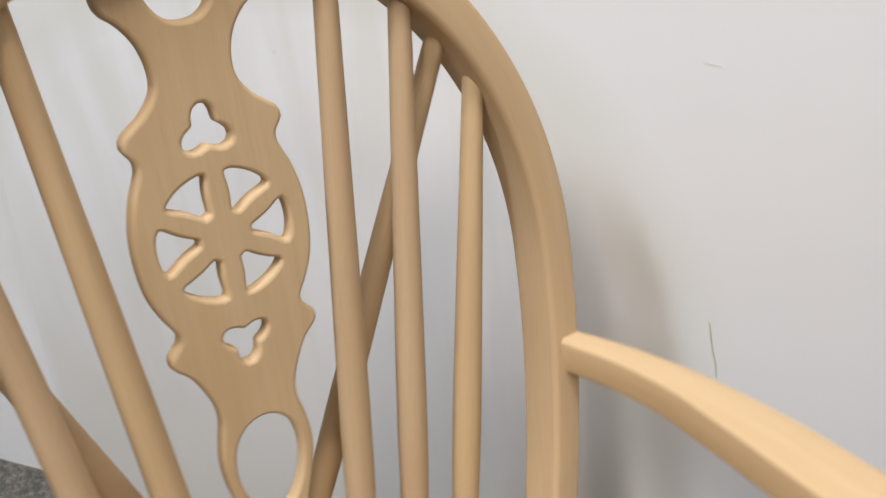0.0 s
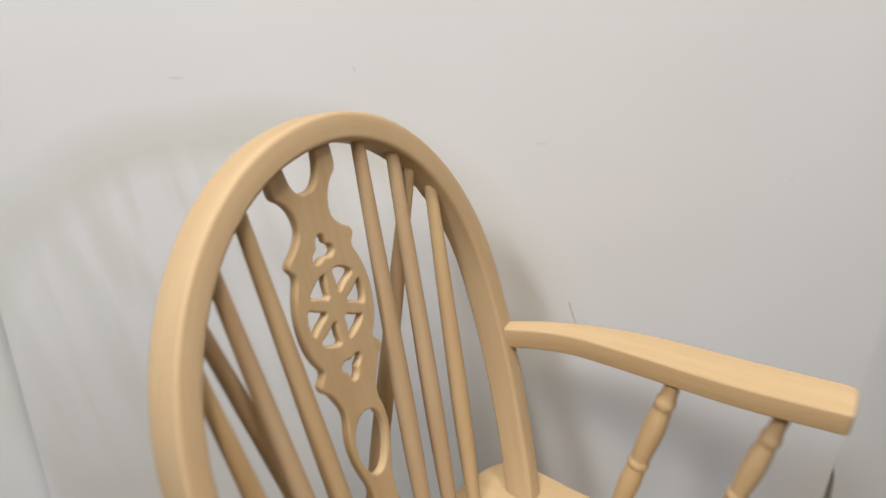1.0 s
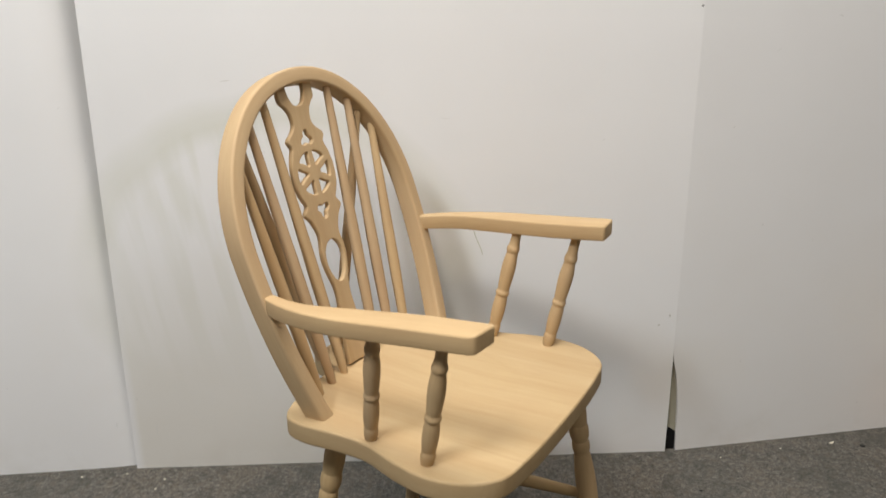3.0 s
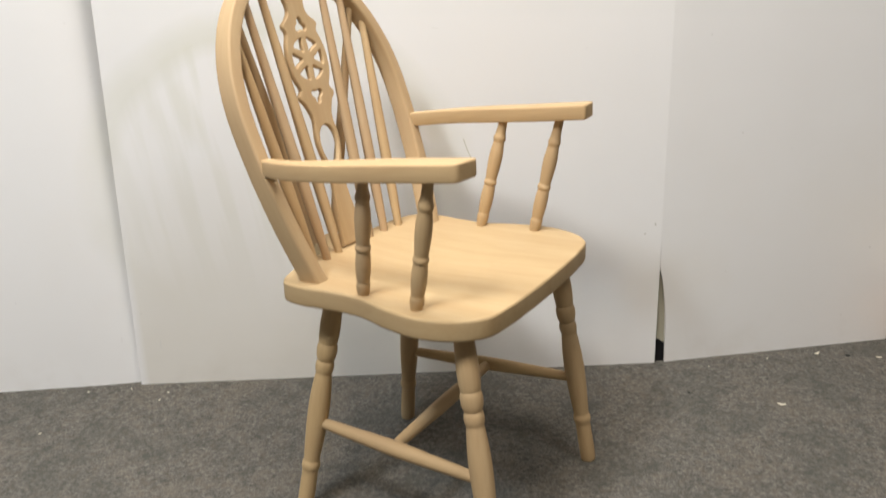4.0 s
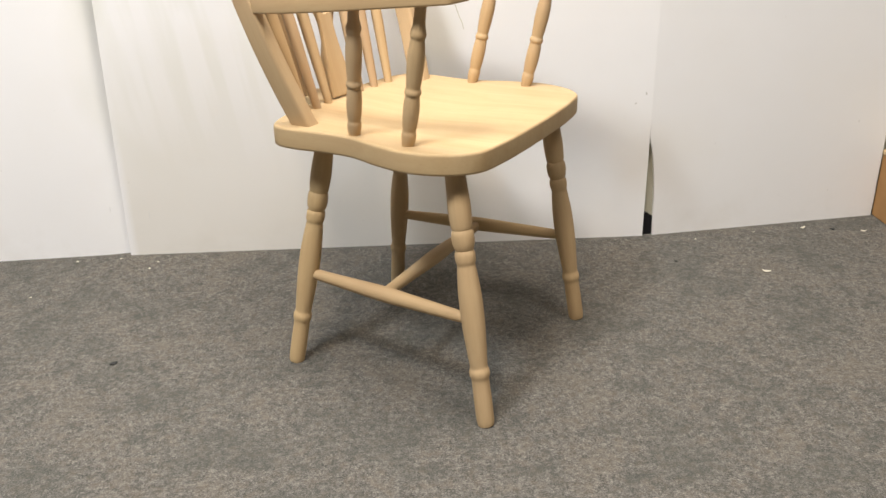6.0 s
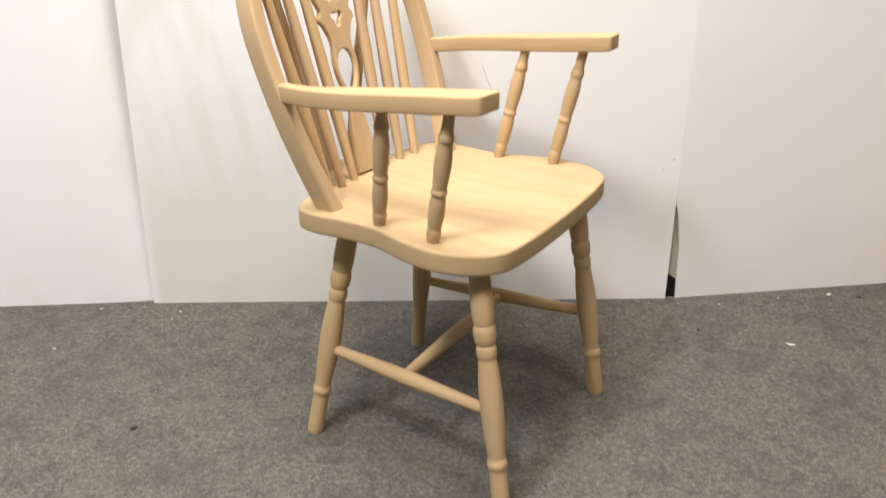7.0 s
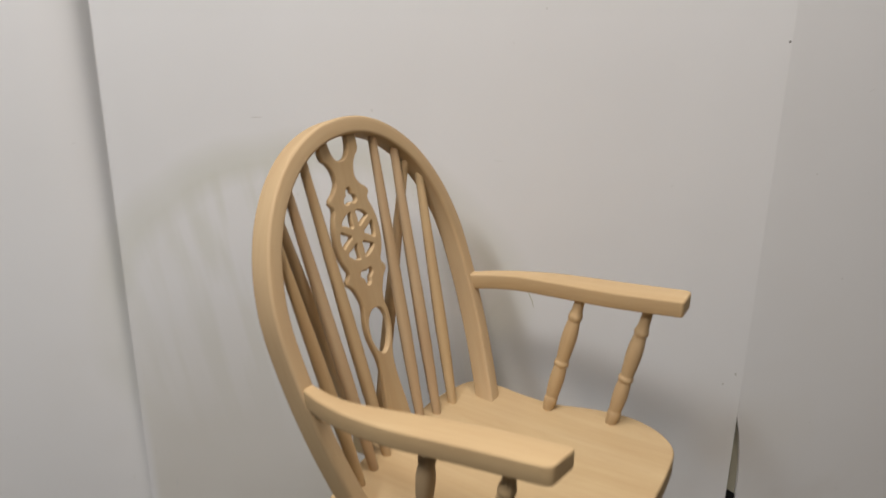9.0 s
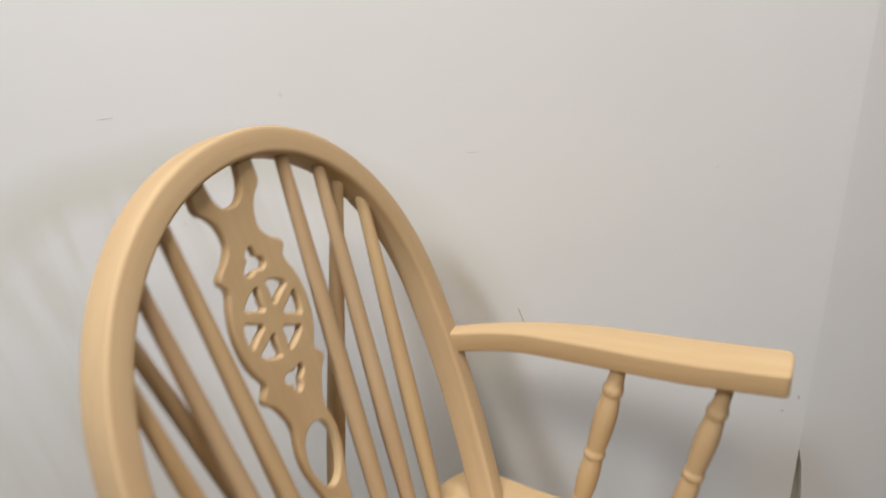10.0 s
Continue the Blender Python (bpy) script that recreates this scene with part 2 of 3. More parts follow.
def turned(foot, top, profile, sides=20, steps=60):
    """A turned stick from foot to top. profile: (fraction of its length, radius)."""
    foot, top = Vector(foot), Vector(top)
    axis = (top - foot).normalized()
    side = axis.cross(Vector((0.3, 1, 0.1))).normalized()
    other = axis.cross(side)
    off = Vector((random.random() * 9, random.random() * 9, random.random() * 9))
    length = (top - foot).length
    rings, grains = [], []
    for i in range(steps + 1):
        t = i / steps
        r = smooth_between(profile, t)
        c = foot.lerp(top, t)
        ring, gr = [], []
        for k in range(sides):
            a = 2 * math.pi * k / sides
            d = side * math.cos(a) * r + other * math.sin(a) * r
            ring.append(c + d)
            gr.append(off + Vector((t * length, math.cos(a) * r, math.sin(a) * r)))
        rings.append(ring)
        grains.append(gr)
    return loft(rings, grains)


def rounded_rect(w, h, r, seg=4):
    """Points round a rectangle w by h with corners of radius r."""
    pts = []
    for cx, cy, a0 in ((w / 2 - r, h / 2 - r, 0), (-w / 2 + r, h / 2 - r, 90), (-w / 2 + r, -h / 2 + r, 180), (w / 2 - r, -h / 2 + r, 270)):
        for i in range(seg + 1):
            a = radians(a0 + 90 * i / seg)
            pts.append((cx + r * math.cos(a), cy + r * math.sin(a)))
    return pts


# ------------------------------------------------------------------ room
# The room's own axes: x along the boards from their first seam, y into the boards, z up.
ROOM = pose(-0.8435, 0.0072, 0, 0, 0, 32.37)
RX0, RX1, RY0, RH = -2.6, 3.8, -4.6, 3.3


def room_piece(name, bm, material, label, category):
    ob = part(name, bm, material, smooth=False)
    ob.matrix_world = ROOM
    return tagged(ob, label, category, kind="structure")


room_piece("floor", box_bm(RX0, RX1, RY0, 0.21, -0.05, 0.0), CARPET, "worn grey speckled felt carpet floor", "floor")
# The ceiling and next three walls are unseen; they close the room with little bounce.
room_piece("ceiling", box_bm(RX0, RX1, RY0, 0.21, RH, RH + 0.1), DIM_CEILING, "unseen plain ceiling, darkened to cut bounced light", "ceiling")
room_piece("wall_west", box_bm(RX0 - 0.1, RX0, RY0, 0.21, 0, RH), DIM_WEST, "unseen west closing wall, darkened to cut bounced light", "wall")
room_piece("wall_east", box_bm(RX1, RX1 + 0.1, RY0, 0.21, 0, RH), DIM_EAST, "unseen east closing wall, darkened to cut bounced light", "wall")
room_piece("wall_south", box_bm(RX0, RX1, RY0 - 0.1, RY0, 0, RH), DIM_SOUTH, "unseen south closing wall, darkened to cut bounced light", "wall")
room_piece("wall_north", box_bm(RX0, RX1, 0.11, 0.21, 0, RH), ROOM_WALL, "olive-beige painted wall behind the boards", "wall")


def board(name, x0, x1, height, thick, shape, edge, cols, rows, label):
    """A tall thin board. shape(x, z) is how far its face lies back; edge(u, z) moves a point along x."""
    bm = bmesh.new()
    grid = {}
    for side in (0, 1):
        for i in range(cols + 1):
            for j in range(rows + 1):
                u, z = i / cols, height * (j / rows) ** 1.6
                x = x0 + (x1 - x0) * u + edge(u, z)
                grid[side, i, j] = bm.verts.new((x, shape(x, z) + thick * side, z))
    for i in range(cols):
        for j in range(rows):
            for side in (0, 1):
                bm.faces.new([grid[side, a, b] for a, b in ((i, j), (i + 1, j), (i + 1, j + 1), (i, j + 1))])
    for i in range(cols):
        for j in (0, rows):
            bm.faces.new([grid[s, a, j] for s, a in ((0, i), (0, i + 1), (1, i + 1), (1, i))])
    for j in range(rows):
        for i in (0, cols):
            bm.faces.new([grid[s, i, b] for s, b in ((0, j), (0, j + 1), (1, j + 1), (1, j))])
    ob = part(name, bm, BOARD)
    ob.matrix_world = ROOM
    return tagged(ob, label, "wall board", kind="structure")


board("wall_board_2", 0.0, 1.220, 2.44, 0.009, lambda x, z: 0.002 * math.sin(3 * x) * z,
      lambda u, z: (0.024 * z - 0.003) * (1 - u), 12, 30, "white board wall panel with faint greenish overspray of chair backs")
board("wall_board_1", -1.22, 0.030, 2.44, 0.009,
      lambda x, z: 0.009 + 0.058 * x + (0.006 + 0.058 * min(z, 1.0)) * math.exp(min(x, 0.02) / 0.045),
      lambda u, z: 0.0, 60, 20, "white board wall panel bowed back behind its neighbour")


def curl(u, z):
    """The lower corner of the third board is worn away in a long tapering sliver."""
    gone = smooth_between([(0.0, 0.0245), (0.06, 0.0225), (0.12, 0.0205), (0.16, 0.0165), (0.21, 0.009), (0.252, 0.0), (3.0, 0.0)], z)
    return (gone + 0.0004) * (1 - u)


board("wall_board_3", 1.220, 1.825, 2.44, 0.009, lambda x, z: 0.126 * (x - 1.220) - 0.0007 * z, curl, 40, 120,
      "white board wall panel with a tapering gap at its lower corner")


room_piece("trim_batten", box_bm(1.187, 1.262, 0.0125, 0.06, 0.0, 2.40), ROOM_WALL, "olive-grey painted batten behind the gap in the boards", "batten")
base_block = box_bm(1.187, 1.262, 0.0095, 0.0122, 0.0, 0.055)
bmesh.ops.subdivide_edges(base_block, edges=list(base_block.edges), cuts=14, use_grid_fill=True)
for v in base_block.verts:
    if v.co.z > 0.05:
        v.co.z += 0.004 * math.sin(v.co.x * 140) - 0.30 * max(0, v.co.x - 1.230)
room_piece("trim_base", base_block, BLACK, "black base block behind the gap in the boards", "skirting")

# ------------------------------------------------------------------ the chair
SEAT_TOP, SEAT_UNDER = 0.453, 0.419
chair = thing("armchair", "pale unfinished wooden wheelback Windsor armchair standing on grey carpet", "chair", at=pose(0, 0, 0))


def seat_half(t):
    """Half of the seat's outline: t from 0 at the middle of the front to 1 at the middle of the back."""
    xs = [(0, .198), (.10, .197), (.2, .193), (.27, .183), (.34, .146), (.42, .090), (.50, .030), (.57, -.030), (.64, -.085), (.71, -.144), (.76, -.181), (.82, -.201), (.88, -.211), (.915, -.214), (.94, -.236), (.965, -.268), (1, -.272)]
    ys = [(0, 0), (.10, .066), (.2, .137), (.27, .190), (.34, .225), (.42, .240), (.50, .231), (.57, .213), (.64, .212), (.71, .217), (.76, .208), (.82, .165), (.88, .097), (.915, .046), (.94, .036), (.965, .030), (1, 0)]
    return smooth_between(xs, t), smooth_between(ys, t)


def build_seat():
    n = 72
    outline = [seat_half(i / n) for i in range(n + 1)]
    outline += [(x, -y) for x, y in outline[-2:0:-1]]
    centre = Vector((0.0, 0.0))

    def ring(k, z, inset=0.0):
        pts = []
        for x, y in outline:
            d = Vector((x, y)) - centre
            d = d * (k - inset / max(d.length, 1e-6))
            pts.append(Vector((centre.x + d.x, centre.y + d.y, z)))
        return pts

    rings = []
    for k, z in ((0.02, 0), (0.25, 0), (0.5, 0), (0.75, 0), (0.9, 0)):
        rings.append(ring(k, SEAT_UNDER))
    for a in range(0, 91, 30):
        rings.append(ring(1, SEAT_UNDER + 0.005 * (1 - math.cos(radians(a))), 0.005 * (1 - math.sin(radians(a)))))
    rings.append(ring(1, SEAT_TOP - 0.006))
    for a in range(0, 91, 18):
        rings.append(ring(1, SEAT_TOP - 0.004 * (1 - math.sin(radians(a))), 0.004 * (1 - math.cos(radians(a)))))
    for k in (0.93, 0.88, 0.82, 0.74, 0.64, 0.5, 0.36, 0.22, 0.1, 0.02):
        pts = ring(k, SEAT_TOP)
        for p in pts:
            dish = math.exp(-((p.x + 0.02) / 0.13) ** 2 - (p.y / 0.12) ** 2)
            p.z -= 0.011 * dish
        rings.append(pts)
    return loft(rings, [[Vector((p.x, p.y, p.z * 0.6)) for p in r] for r in rings])


part("seat", build_seat(), SEAT_WOOD, chair, "shaped solid seat with a shallow saddle")

# Back bow, in a plane that leans back from the seat.
BOW_FOOT = Vector((-0.138, -0.002, 0.453))
BOW_UP = Vector((-0.163, 0, 0.472)).normalized()
BOW_FRONT = Vector((BOW_UP.z, 0, -BOW_UP.x))
BOW_HALF, BOW_SPRING, BOW_RISE = 0.2155, 0.268, 0.2405


def bow_line(t):
    """The bow's middle line: t from -1 (foot on one side) over 0 (top) to 1."""
    side = 1 if t >= 0 else -1
    a = abs(t)
    if a < 0.62:
        ang = a / 0.62 * math.pi / 2
        u, s = BOW_HALF * math.sin(ang) ** 0.96, BOW_SPRING + BOW_RISE * math.cos(ang)
    else:
        k = (a - 0.62) / 0.38
        u, s = BOW_HALF - 0.039 * k ** 2.0, BOW_SPRING - (BOW_SPRING + 0.012) * k
    return side * u, s


def build_bow():
    steps = 128
    section = rounded_rect(0.0258, 0.034, 0.0045, 4)
    rings, grains = [], []
    run = 0.0
    last = None
    for i in range(steps + 1):
        t = -1 + 2 * i / steps
        u, s = bow_line(t)
        a, b = bow_line(max(t - 0.004, -1)), bow_line(min(t + 0.004, 1))
        du, ds = b[0] - a[0], b[1] - a[1]
        ln = math.hypot(du, ds)
        nu, ns = ds / ln, -du / ln
        c = BOW_FOOT + Vector((0, u, 0)) + BOW_UP * s
        across = Vector((0, nu, 0)) + BOW_UP * ns
        if last is not None:
            run += (c - last).length
        last = c
        rings.append([c + across * p + BOW_FRONT * q for p, q in section])
        grains.append([Vector((run * 1.0, p + 3, q + 5)) for p, q in section])
    return loft(rings, grains)


part("bow", build_bow(), WOOD, chair, "steam-bent hoop of square section with eased edges")

SPINDLE = [(0, .0066), (.08, .0082), (.33, .0102), (.6, .0090), (.85, .0073), (1, .0064)]
for side in (1, -1):
    for base, head in (((-.187, .048, .445), (-.294, .081, .917)), ((-.182, .088, .445), (-.285, .125, .890)), ((-.176, .128, .445), (-.269, .172, .838))):
        b, h = Vector(base), Vector(head)
        b.y *= side
        h.y *= side
        part("spindle", turned(b, h, SPINDLE, 16, 24), WOOD, chair)
    part("brace", turned((-.256, .024 * side, .440), (-.281, .155 * side, .868), SPINDLE, 16, 24), WOOD, chair, "slanting brace stick behind the back")


def curve_mesh(name, loops, depth, bevel):
    """A flat plate with holes, from closed outlines, with rounded edges."""
    data = bpy.data.curves.new(name, "CURVE")
    data.dimensions, data.fill_mode = "2D", "BOTH"
    data.extrude, data.bevel_depth, data.bevel_resolution, data.offset = depth / 2 - bevel, bevel, 3, -bevel
    for loop in loops:
        sp = data.splines.new("POLY")
        sp.points.add(len(loop) - 1)
        for p, (u, v) in zip(sp.points, loop):
            p.co = (u, v, 0, 1)
        sp.use_cyclic_u = True
    ob = bpy.data.objects.new(name, data)
    scene.collection.objects.link(ob)
    dg = bpy.context.evaluated_depsgraph_get()
    mesh = bpy.data.meshes.new_from_object(ob.evaluated_get(dg))
    bpy.data.objects.remove(ob)
    bpy.data.curves.remove(data)
    bm = bmesh.new()
    bm.from_mesh(mesh)
    bpy.data.meshes.remove(mesh)
    bmesh.ops.remove_doubles(bm, verts=bm.verts, dist=1e-5)
    return bm


def lobes(cu, cv, flip):
    """A small three-lobed piercing."""
    pts = []
    for k in range(30):
        a = 2 * math.pi * k / 30
        r = 0.0108 + 0.0036 * math.cos(3 * (a - math.pi / 2))
        pts.append((cu + r * math.cos(a), cv + flip * r * math.sin(a)))
    return pts


def spoke_gap(turn):
    """One opening of the wheel between two spokes."""
    inner, outer, half = 0.0150, 0.0368, 0.0045
    pts = []
    a1, a0 = radians(30) - half / outer, radians(30) - half / inner
    corners = [(inner, -a0 * 0.6), (outer, -a1), (outer, a1), (inner, a0 * 0.6)]
    raw = []
    for (r0, t0), (r1, t1) in zip(corners, corners[1:] + corners[:1]):
        for i in range(8):
            f = i / 8
            r, t = r0 + (r1 - r0) * f, t0 + (t1 - t0) * f
            raw.append((r * math.cos(t), r * math.sin(t)))
    for _ in range(2):
        raw = [tuple((raw[i - 1][c] + 2 * raw[i][c] + raw[(i + 1) % len(raw)][c]) / 4 for c in (0, 1)) for i in range(len(raw))]
    c, s = math.cos(turn), math.sin(turn)
    return [(u * c - v * s, u * s + v * c) for u, v in raw]


def build_splat():
    half = [(.150, .0385), (.135, .0392), (.120, .0378), (.113, .0300), (.103, .0235), (.090, .0205), (.080, .0220), (.070, .0300),
            (.063, .0395), (.056, .0415), (.050, .0375), (.044, .0372), (.030, .0430), (.012, .0472), (-.006, .0480), (-.024, .0460),
            (-.038, .0410), (-.048, .0358), (-.053, .0365), (-.060, .0425), (-.067, .0425), (-.075, .0350), (-.088, .0285), (-.100, .0243),
            (-.112, .0238), (-.126, .0268), (-.142, .0285), (-.160, .0268), (-.178, .0222), (-.195, .0175), (-.212, .0160), (-.240, .0180),
            (-.280, .0235), (-.310, .0270), (-.334, .0285)]
    rising = half[::-1]
    n = 150
    lo, hi = rising[0][0], rising[-1][0]
    right = [(smooth_between(rising, lo + (hi - lo) * i / n), lo + (hi - lo) * i / n) for i in range(n + 1)]
    notch = []
    for i in range(1, 32):
        a = math.pi * i / 32
        notch.append((.0200 * math.copysign(abs(math.cos(a)) ** 0.8, math.cos(a)), .148 - .036 * math.sin(a) ** 0.9))
    notch = [(.0202, .150)] + notch + [(-.0202, .150)]
    outline = right + notch + [(-u, v) for u, v in right[::-1]]
    loop = []
    for k in range(36):
        a = 2 * math.pi * k / 36
        v = math.sin(a)
        loop.append((.0205 * math.cos(a) * (1 + .16 * v), -.1525 + .0365 * v))
    loops = [outline, loop, lobes(0, .0575, 1), lobes(0, -.0640, -1)] + [spoke_gap(radians(60 * k)) for k in range(6)]
    bm = curve_mesh("splat", loops, 0.0095, 0.0024)
    layer = bm.verts.layers.float_vector.new("grain")
    up = Vector((-.222, 0, .975)).normalized()
    front = Vector((.975, 0, .222)).normalized()
    hub = Vector((-.2665, .000, .7795))
    for v in bm.verts:
        u, s, q = v.co
        v[layer] = Vector((s + 7, u + 2, q))
        v.co = hub + Vector((0.075 * u, u, 0)) + up * s + front * q
    return bm


splat = part("splat", build_splat(), WOOD, chair, "flat back splat pierced with a six-spoked wheel")
for poly in splat.data.polygons:
    if abs(poly.normal.dot(Vector((.975, -.073, .222)).normalized())) > 0.995:
        poly.use_smooth = False

LEG = [(0, .0132), (.015, .0143), (.10, .0146), (.188, .0142), (.194, .0150), (.204, .0163), (.219, .0163), (.229, .0150), (.234, .0141), (.30, .0160), (.38, .0180), (.45, .0187), (.52, .0182),
       (.60, .0155), (.630, .0140), (.636, .0150), (.646, .0160), (.667, .0160), (.676, .0150), (.680, .0134), (.686, .0146), (.702, .0168), (.725, .0178), (.744, .0174), (.754, .0160), (.758, .0150),
       (.763, .0161), (.80, .0175), (.84, .0178), (.90, .0166), (1, .0150)]
for side in (1, -1):
    part("leg", turned((.197 if side > 0 else .201, (.201 if side > 0 else .206) * side, 0.0), (.132, .1775 * side, .428), LEG, 24, 170), LEG_WOOD, chair)
    inward = .016 if side > 0 else 0.0
    part("leg", turned((-.198 - inward / 2, (.189 - inward) * side, 0.0), (-.133 - inward / 2, (.133 - inward) * side, .428), LEG, 24, 170), LEG_WOOD, chair)

RAIL = [(0, .0085), (.06, .0095), (.3, .0118), (.5, .0135), (.7, .0118), (.94, .0095), (1, .0085)]
for side in (1, -1):
    part("side_stretcher", turned((-.170, (.150 if side > 0 else .164) * side, .174), (.165, .190 * side, .176), RAIL, 16, 32), LEG_WOOD, chair)
part("cross_stretcher", turned((-.006, -.176, .174), (-.006, .176, .174), RAIL, 16, 32), LEG_WOOD, chair)

# Arm posts: heights along the post in metres, the same turning on all four; the neck runs on up into the arm.
POST = [(0, .0088), (.006, .0096), (.014, .0108), (.023, .0110), (.028, .0098), (.031, .0105), (.047, .0119), (.066, .0119), (.080, .0107), (.0825, .0101), (.0845, .0119), (.0905, .0120),
        (.093, .0104), (.105, .0113), (.130, .0126), (.146, .0123), (.162, .0104), (.166, .0099), (.169, .0112), (.175, .0114), (.180, .0098), (.190, .0085), (.230, .0080)]
for side in (1, -1):
    for foot, top in (((.073, .209, .450), (.114, .227, .664)), ((-.032, .195, .450), (.002, .226, .651))):
        foot, top = Vector((foot[0], foot[1] * side, foot[2])), Vector((top[0], top[1] * side, top[2]))
        long = (top - foot).length
        part("arm_post", turned(foot, top, [(h / long, r) for h, r in POST], 18, 110), WOOD, chair)


def build_arm(side):
    inner = [(-.206, .2035), (-.185, .206), (-.155, .215), (-.115, .221), (-.075, .2185), (-.035, .2145), (.005, .210), (.045, .206), (.085, .2035), (.165, .2035)]
    outer = [(-.206, .216), (-.185, .226), (-.155, .238), (-.115, .249), (-.075, .255), (-.035, .2575), (.005, .2565), (.045, .2545), (.085, .2530), (.165, .2515)]
    rings, grains = [], []
    nose, edge = (.1705, .0035) if side > 0 else (.1772, .0042)
    rise, skew = (.1066, .0012) if side > 0 else (.0966, .0050)
    stations = [(-.206 + .342 * i / 40, 0.0) for i in range(41)] + [(x, 0.0) for x in (nose - d for d in (.029, .021, .017, .014, .011, .008, .006))]
    stations += [(nose - edge * (1 - math.sin(radians(k))), edge * (1 - math.cos(radians(k)))) for k in range(0, 91, 15)]
    for x, inset in stations:
        a, b = smooth_between(inner, x), smooth_between(outer, x)
        top = .6540 + (x + .2) * rise
        near = min(1.0, max(0.0, (x - nose + .016) / .016))
        b -= .009 * (1 - math.sqrt(1 - near ** 2))
        near = min(1.0, max(0.0, (x - nose + .006) / .006))
        a += .0015 * near ** 2
        w, h = b - a - 2 * inset, .0262 - 1.6 * inset
        sec = rounded_rect(w, h, min(.0028, w / 3), 3)
        c = Vector((x, (a + b) / 2, top - .0131))
        slant = skew * min(1.0, max(0.0, (x - .09) / (nose - .09))) ** 2
        ring = [Vector((c.x - slant * (p / w + 0.5), side * (c.y + p), c.z + q)) for p, q in sec]
        if side < 0:
            ring.reverse()
            sec = sec[::-1]
        rings.append(ring)
        grains.append([Vector((x, p + 4 + side, q + 1)) for p, q in sec])
    return loft(rings, grains)


for side in (1, -1):
    part("arm", build_arm(side), WOOD, chair, "flat curved armrest let into the bow")

# ------------------------------------------------------------------ small things
box_at = ROOM @ pose(1.8285, -0.20, 0, 0, 0, 0)
carton = thing("cardboard_box", "brown cardboard box on the carpet beside the white board", "box", at=box_at)
part("body", box_bm(0.0, 0.36, 0.0, 0.28, 0.0, 0.160, 0.003), CARD, carton, smooth=False)
part("lid", box_bm(-0.002, 0.362, -0.002, 0.282, 0.160, 0.172, 0.003), TAPE, carton, "paler tan lid", smooth=False)


def shaving(x, y, size, turn, dark=False):
    """A curled sliver of wood or a bit of lint on the carpet."""
    bm = bmesh.new()
    n = 6
    rows = []
    for i in range(n + 1):
        f = i / n - 0.5
        z = 0.002 + 0.25 * size * (f * f * 4) * 0.5
        w = size * (0.42 if dark else 0.22) * (1 - abs(f) * 1.2)
        rows.append([bm.verts.new((f * size, s * w, z + h)) for s, h in ((-1, 0), (1, 0), (1, 0.0012), (-1, 0.0012))])
    for a, b in zip(rows, rows[1:]):
        for k in range(4):
            bm.faces.new((a[k], a[(k + 1) % 4], b[(k + 1) % 4], b[k]))
    bm.faces.new(rows[0][::-1])
    bm.faces.new(rows[-1])
    ob = part("lint" if dark else "wood_shaving", bm, DARK_BIT if dark else SHAVING)
    ob.matrix_world = pose(x, y, -0.001, 0, 0, turn)
    if dark:
        tagged(ob, "dark bit of lint lying on the grey carpet", "lint", group="litter on the carpet")
    else:
        tagged(ob, "pale curled wood shaving lying on the grey carpet", "shaving", group="litter on the carpet")


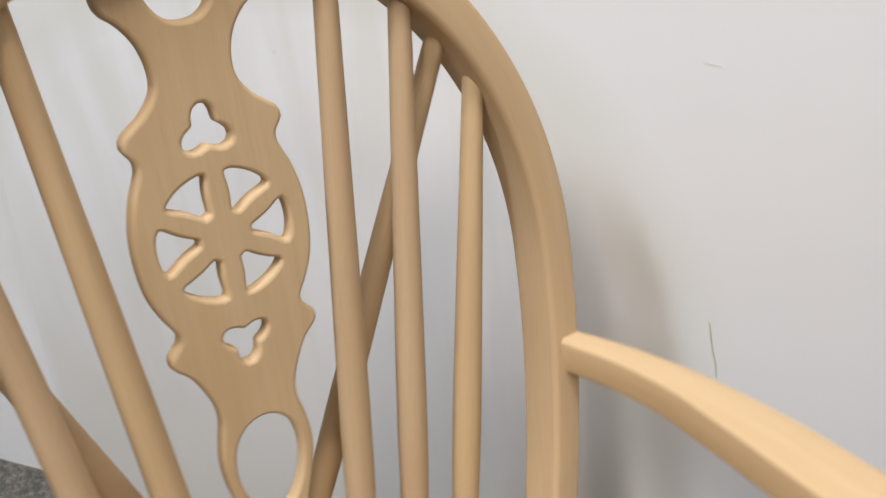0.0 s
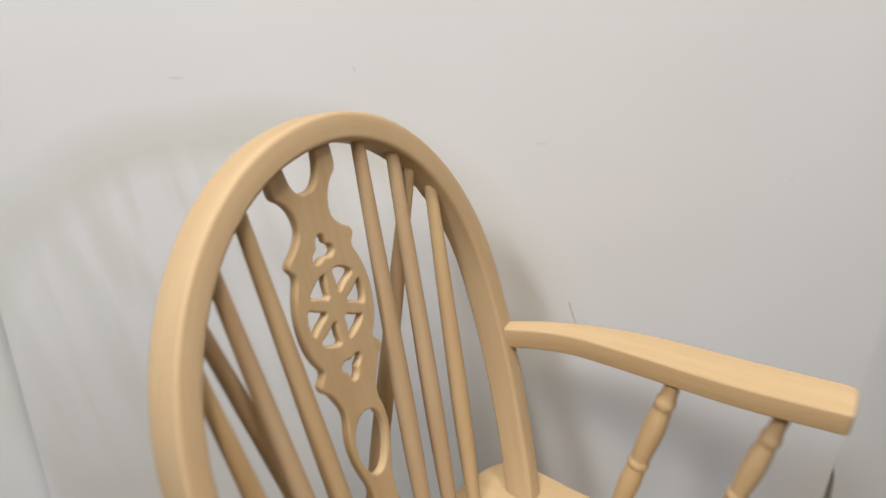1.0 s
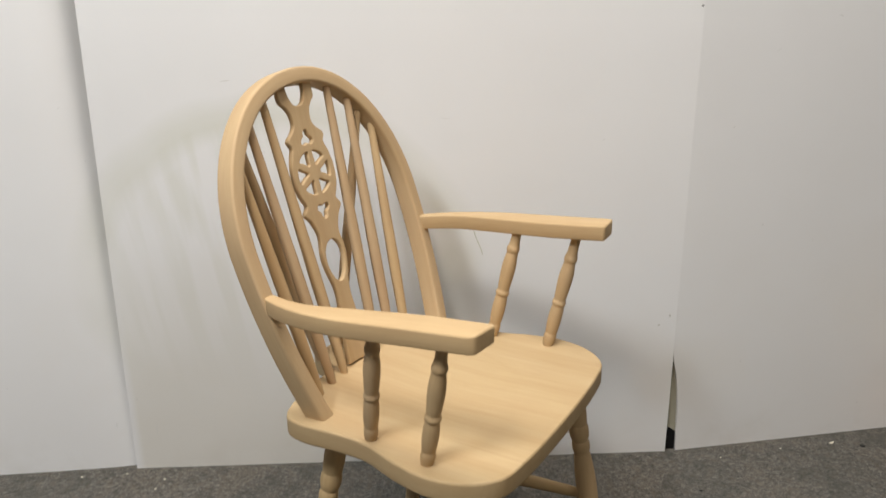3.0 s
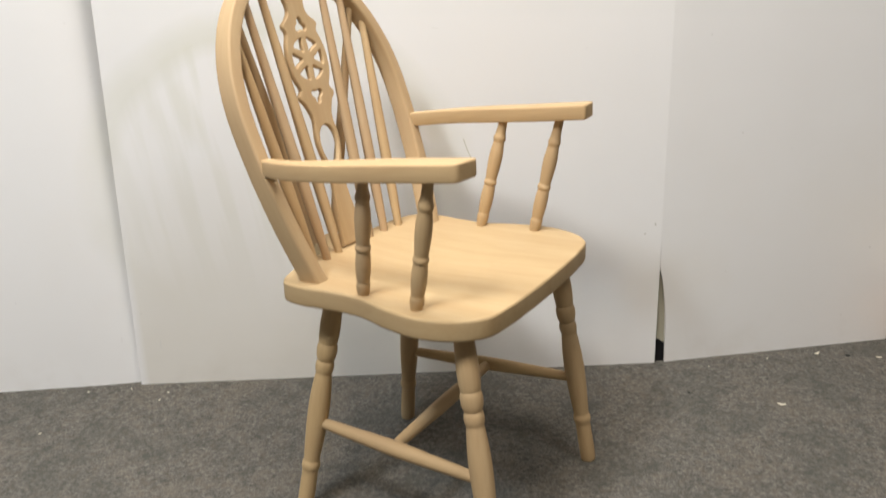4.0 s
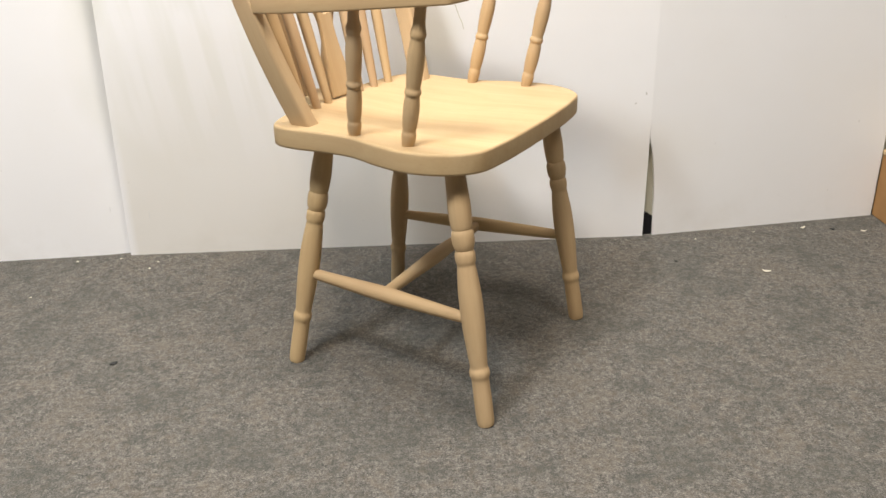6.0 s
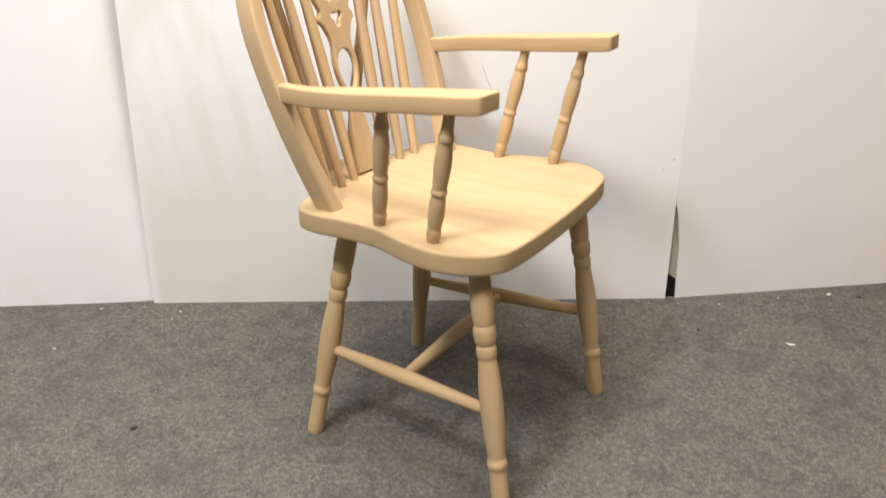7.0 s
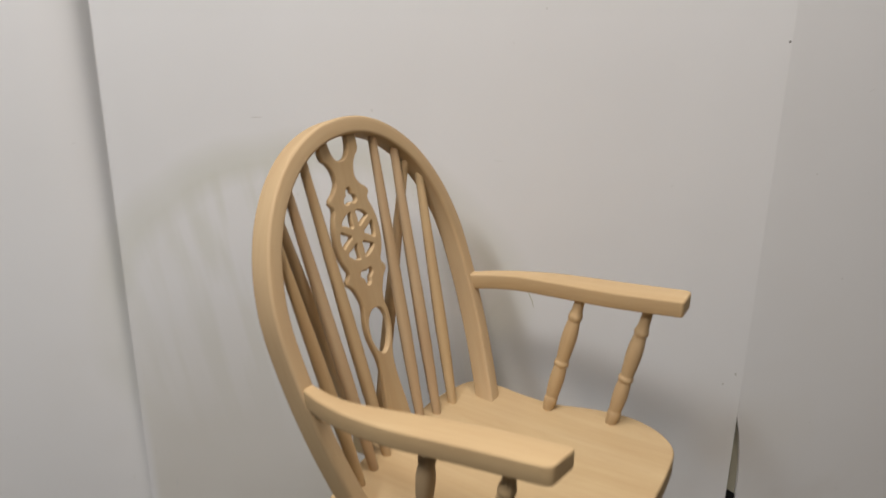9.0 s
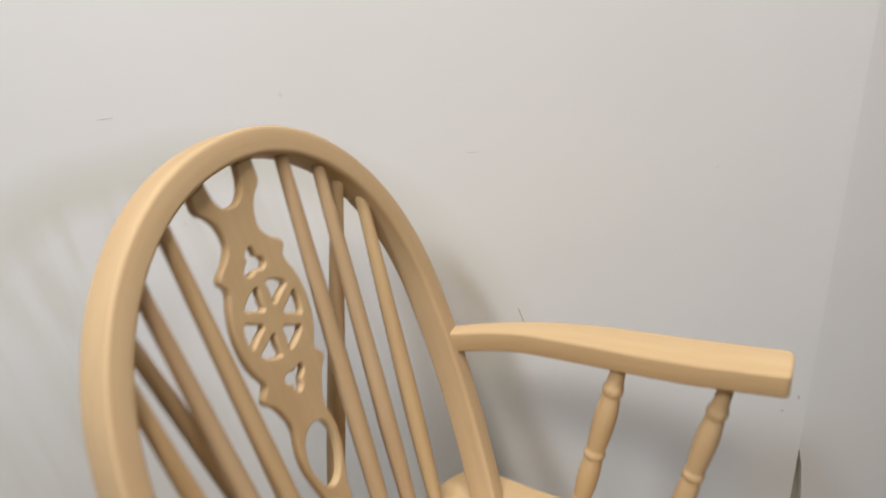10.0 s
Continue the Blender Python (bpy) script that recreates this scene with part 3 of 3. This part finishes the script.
for x, y, size, turn in ((0.490, 0.588, .018, 10), (0.520, 0.882, .015, 60), (0.652, 0.926, .013, 20), (0.307, 0.695, .005, 80), (-0.757, 0.006, .006, 30), (-0.747, -0.030, .006, 100), (-0.847, -0.022, .005, 20),
                         (-0.926, -0.081, .006, 0), (-0.864, -0.254, .006, 60), (0.42, 0.80, .005, 45)):
    shaving(x, y, size, turn)
for x, y, size, turn in ((-0.489, -0.360, .013, 60), (0.585, 0.905, .012, 10), (0.30, 0.55, .007, 0)):
    shaving(x, y, size, turn, True)


def face(x, z):
    """How far the middle board's face lies back at a place."""
    return 0.002 * math.sin(3 * x) * z


def wall_line(points, width, name, material, label):
    """A thin raised scuff on the middle board."""
    rings = []
    for x, z in points:
        rings.append([Vector((x + dx, face(x, z) + dy, z)) for dx, dy in ((-width / 2, 0.001), (width / 2, 0.001), (width / 2, -0.0004), (-width / 2, -0.0004))])
    ob = part(name, loft(rings), material)
    ob.matrix_world = ROOM
    return tagged(ob, label, "scuff")


wall_line([(.771, .563), (.775, .550), (.781, .533), (.788, .517), (.791, .504)], .0013, "scuff", SCUFF, "thin olive scratch on the white board")

PENCIL = plain_material("grey_pencil", (0.69, 0.675, 0.64), 0.6, 0.1, 60.0)
for points in (((-.030, .124), (-.031, .112)), ((.0560, .112), (.0545, .088))):
    back = -.003 - .0012 if points[0][0] < 0 else 0.0
    tick = wall_line(points, .0011, "pencil_tick", PENCIL, "faint grey pencil tick low on the white board")
    tick.matrix_world = ROOM @ pose(0, back, 0)


def wall_dab(x, z, w, h, turn, name, material, label, category):
    """A small flat chip or nail head on the face of the boards."""
    ring0, ring1 = [], []
    for k in range(10):
        a = 2 * math.pi * k / 10
        u, v = w / 2 * math.cos(a), h / 2 * math.sin(a)
        c, s = math.cos(turn), math.sin(turn)
        p = (x + u * c - v * s, z + u * s + v * c)
        ring0.append(Vector((p[0], face(x, z) + 0.002, p[1])))
        ring1.append(Vector((p[0], face(x, z) - 0.0004, p[1])))
    ob = part(name, loft([ring0, ring1]), material)
    ob.matrix_world = ROOM
    return tagged(ob, label, category, group="marks on the boards")


wall_dab(1.2155, 1.008, .005, .005, 0, "nail", STEEL, "dull steel nail head at the seam of the boards", "nail")
for x, z, w, h, turn in ((.716, .798, .016, .0007, -.05), (.286, .881, .020, .0014, .04), (1.181, .328, .006, .004, .6), (1.204, .350, .004, .008, .2)):
    wall_dab(x, z, w, h, turn, "chip", CHIP, "small chipped scuff in the face of the white board", "scuff")
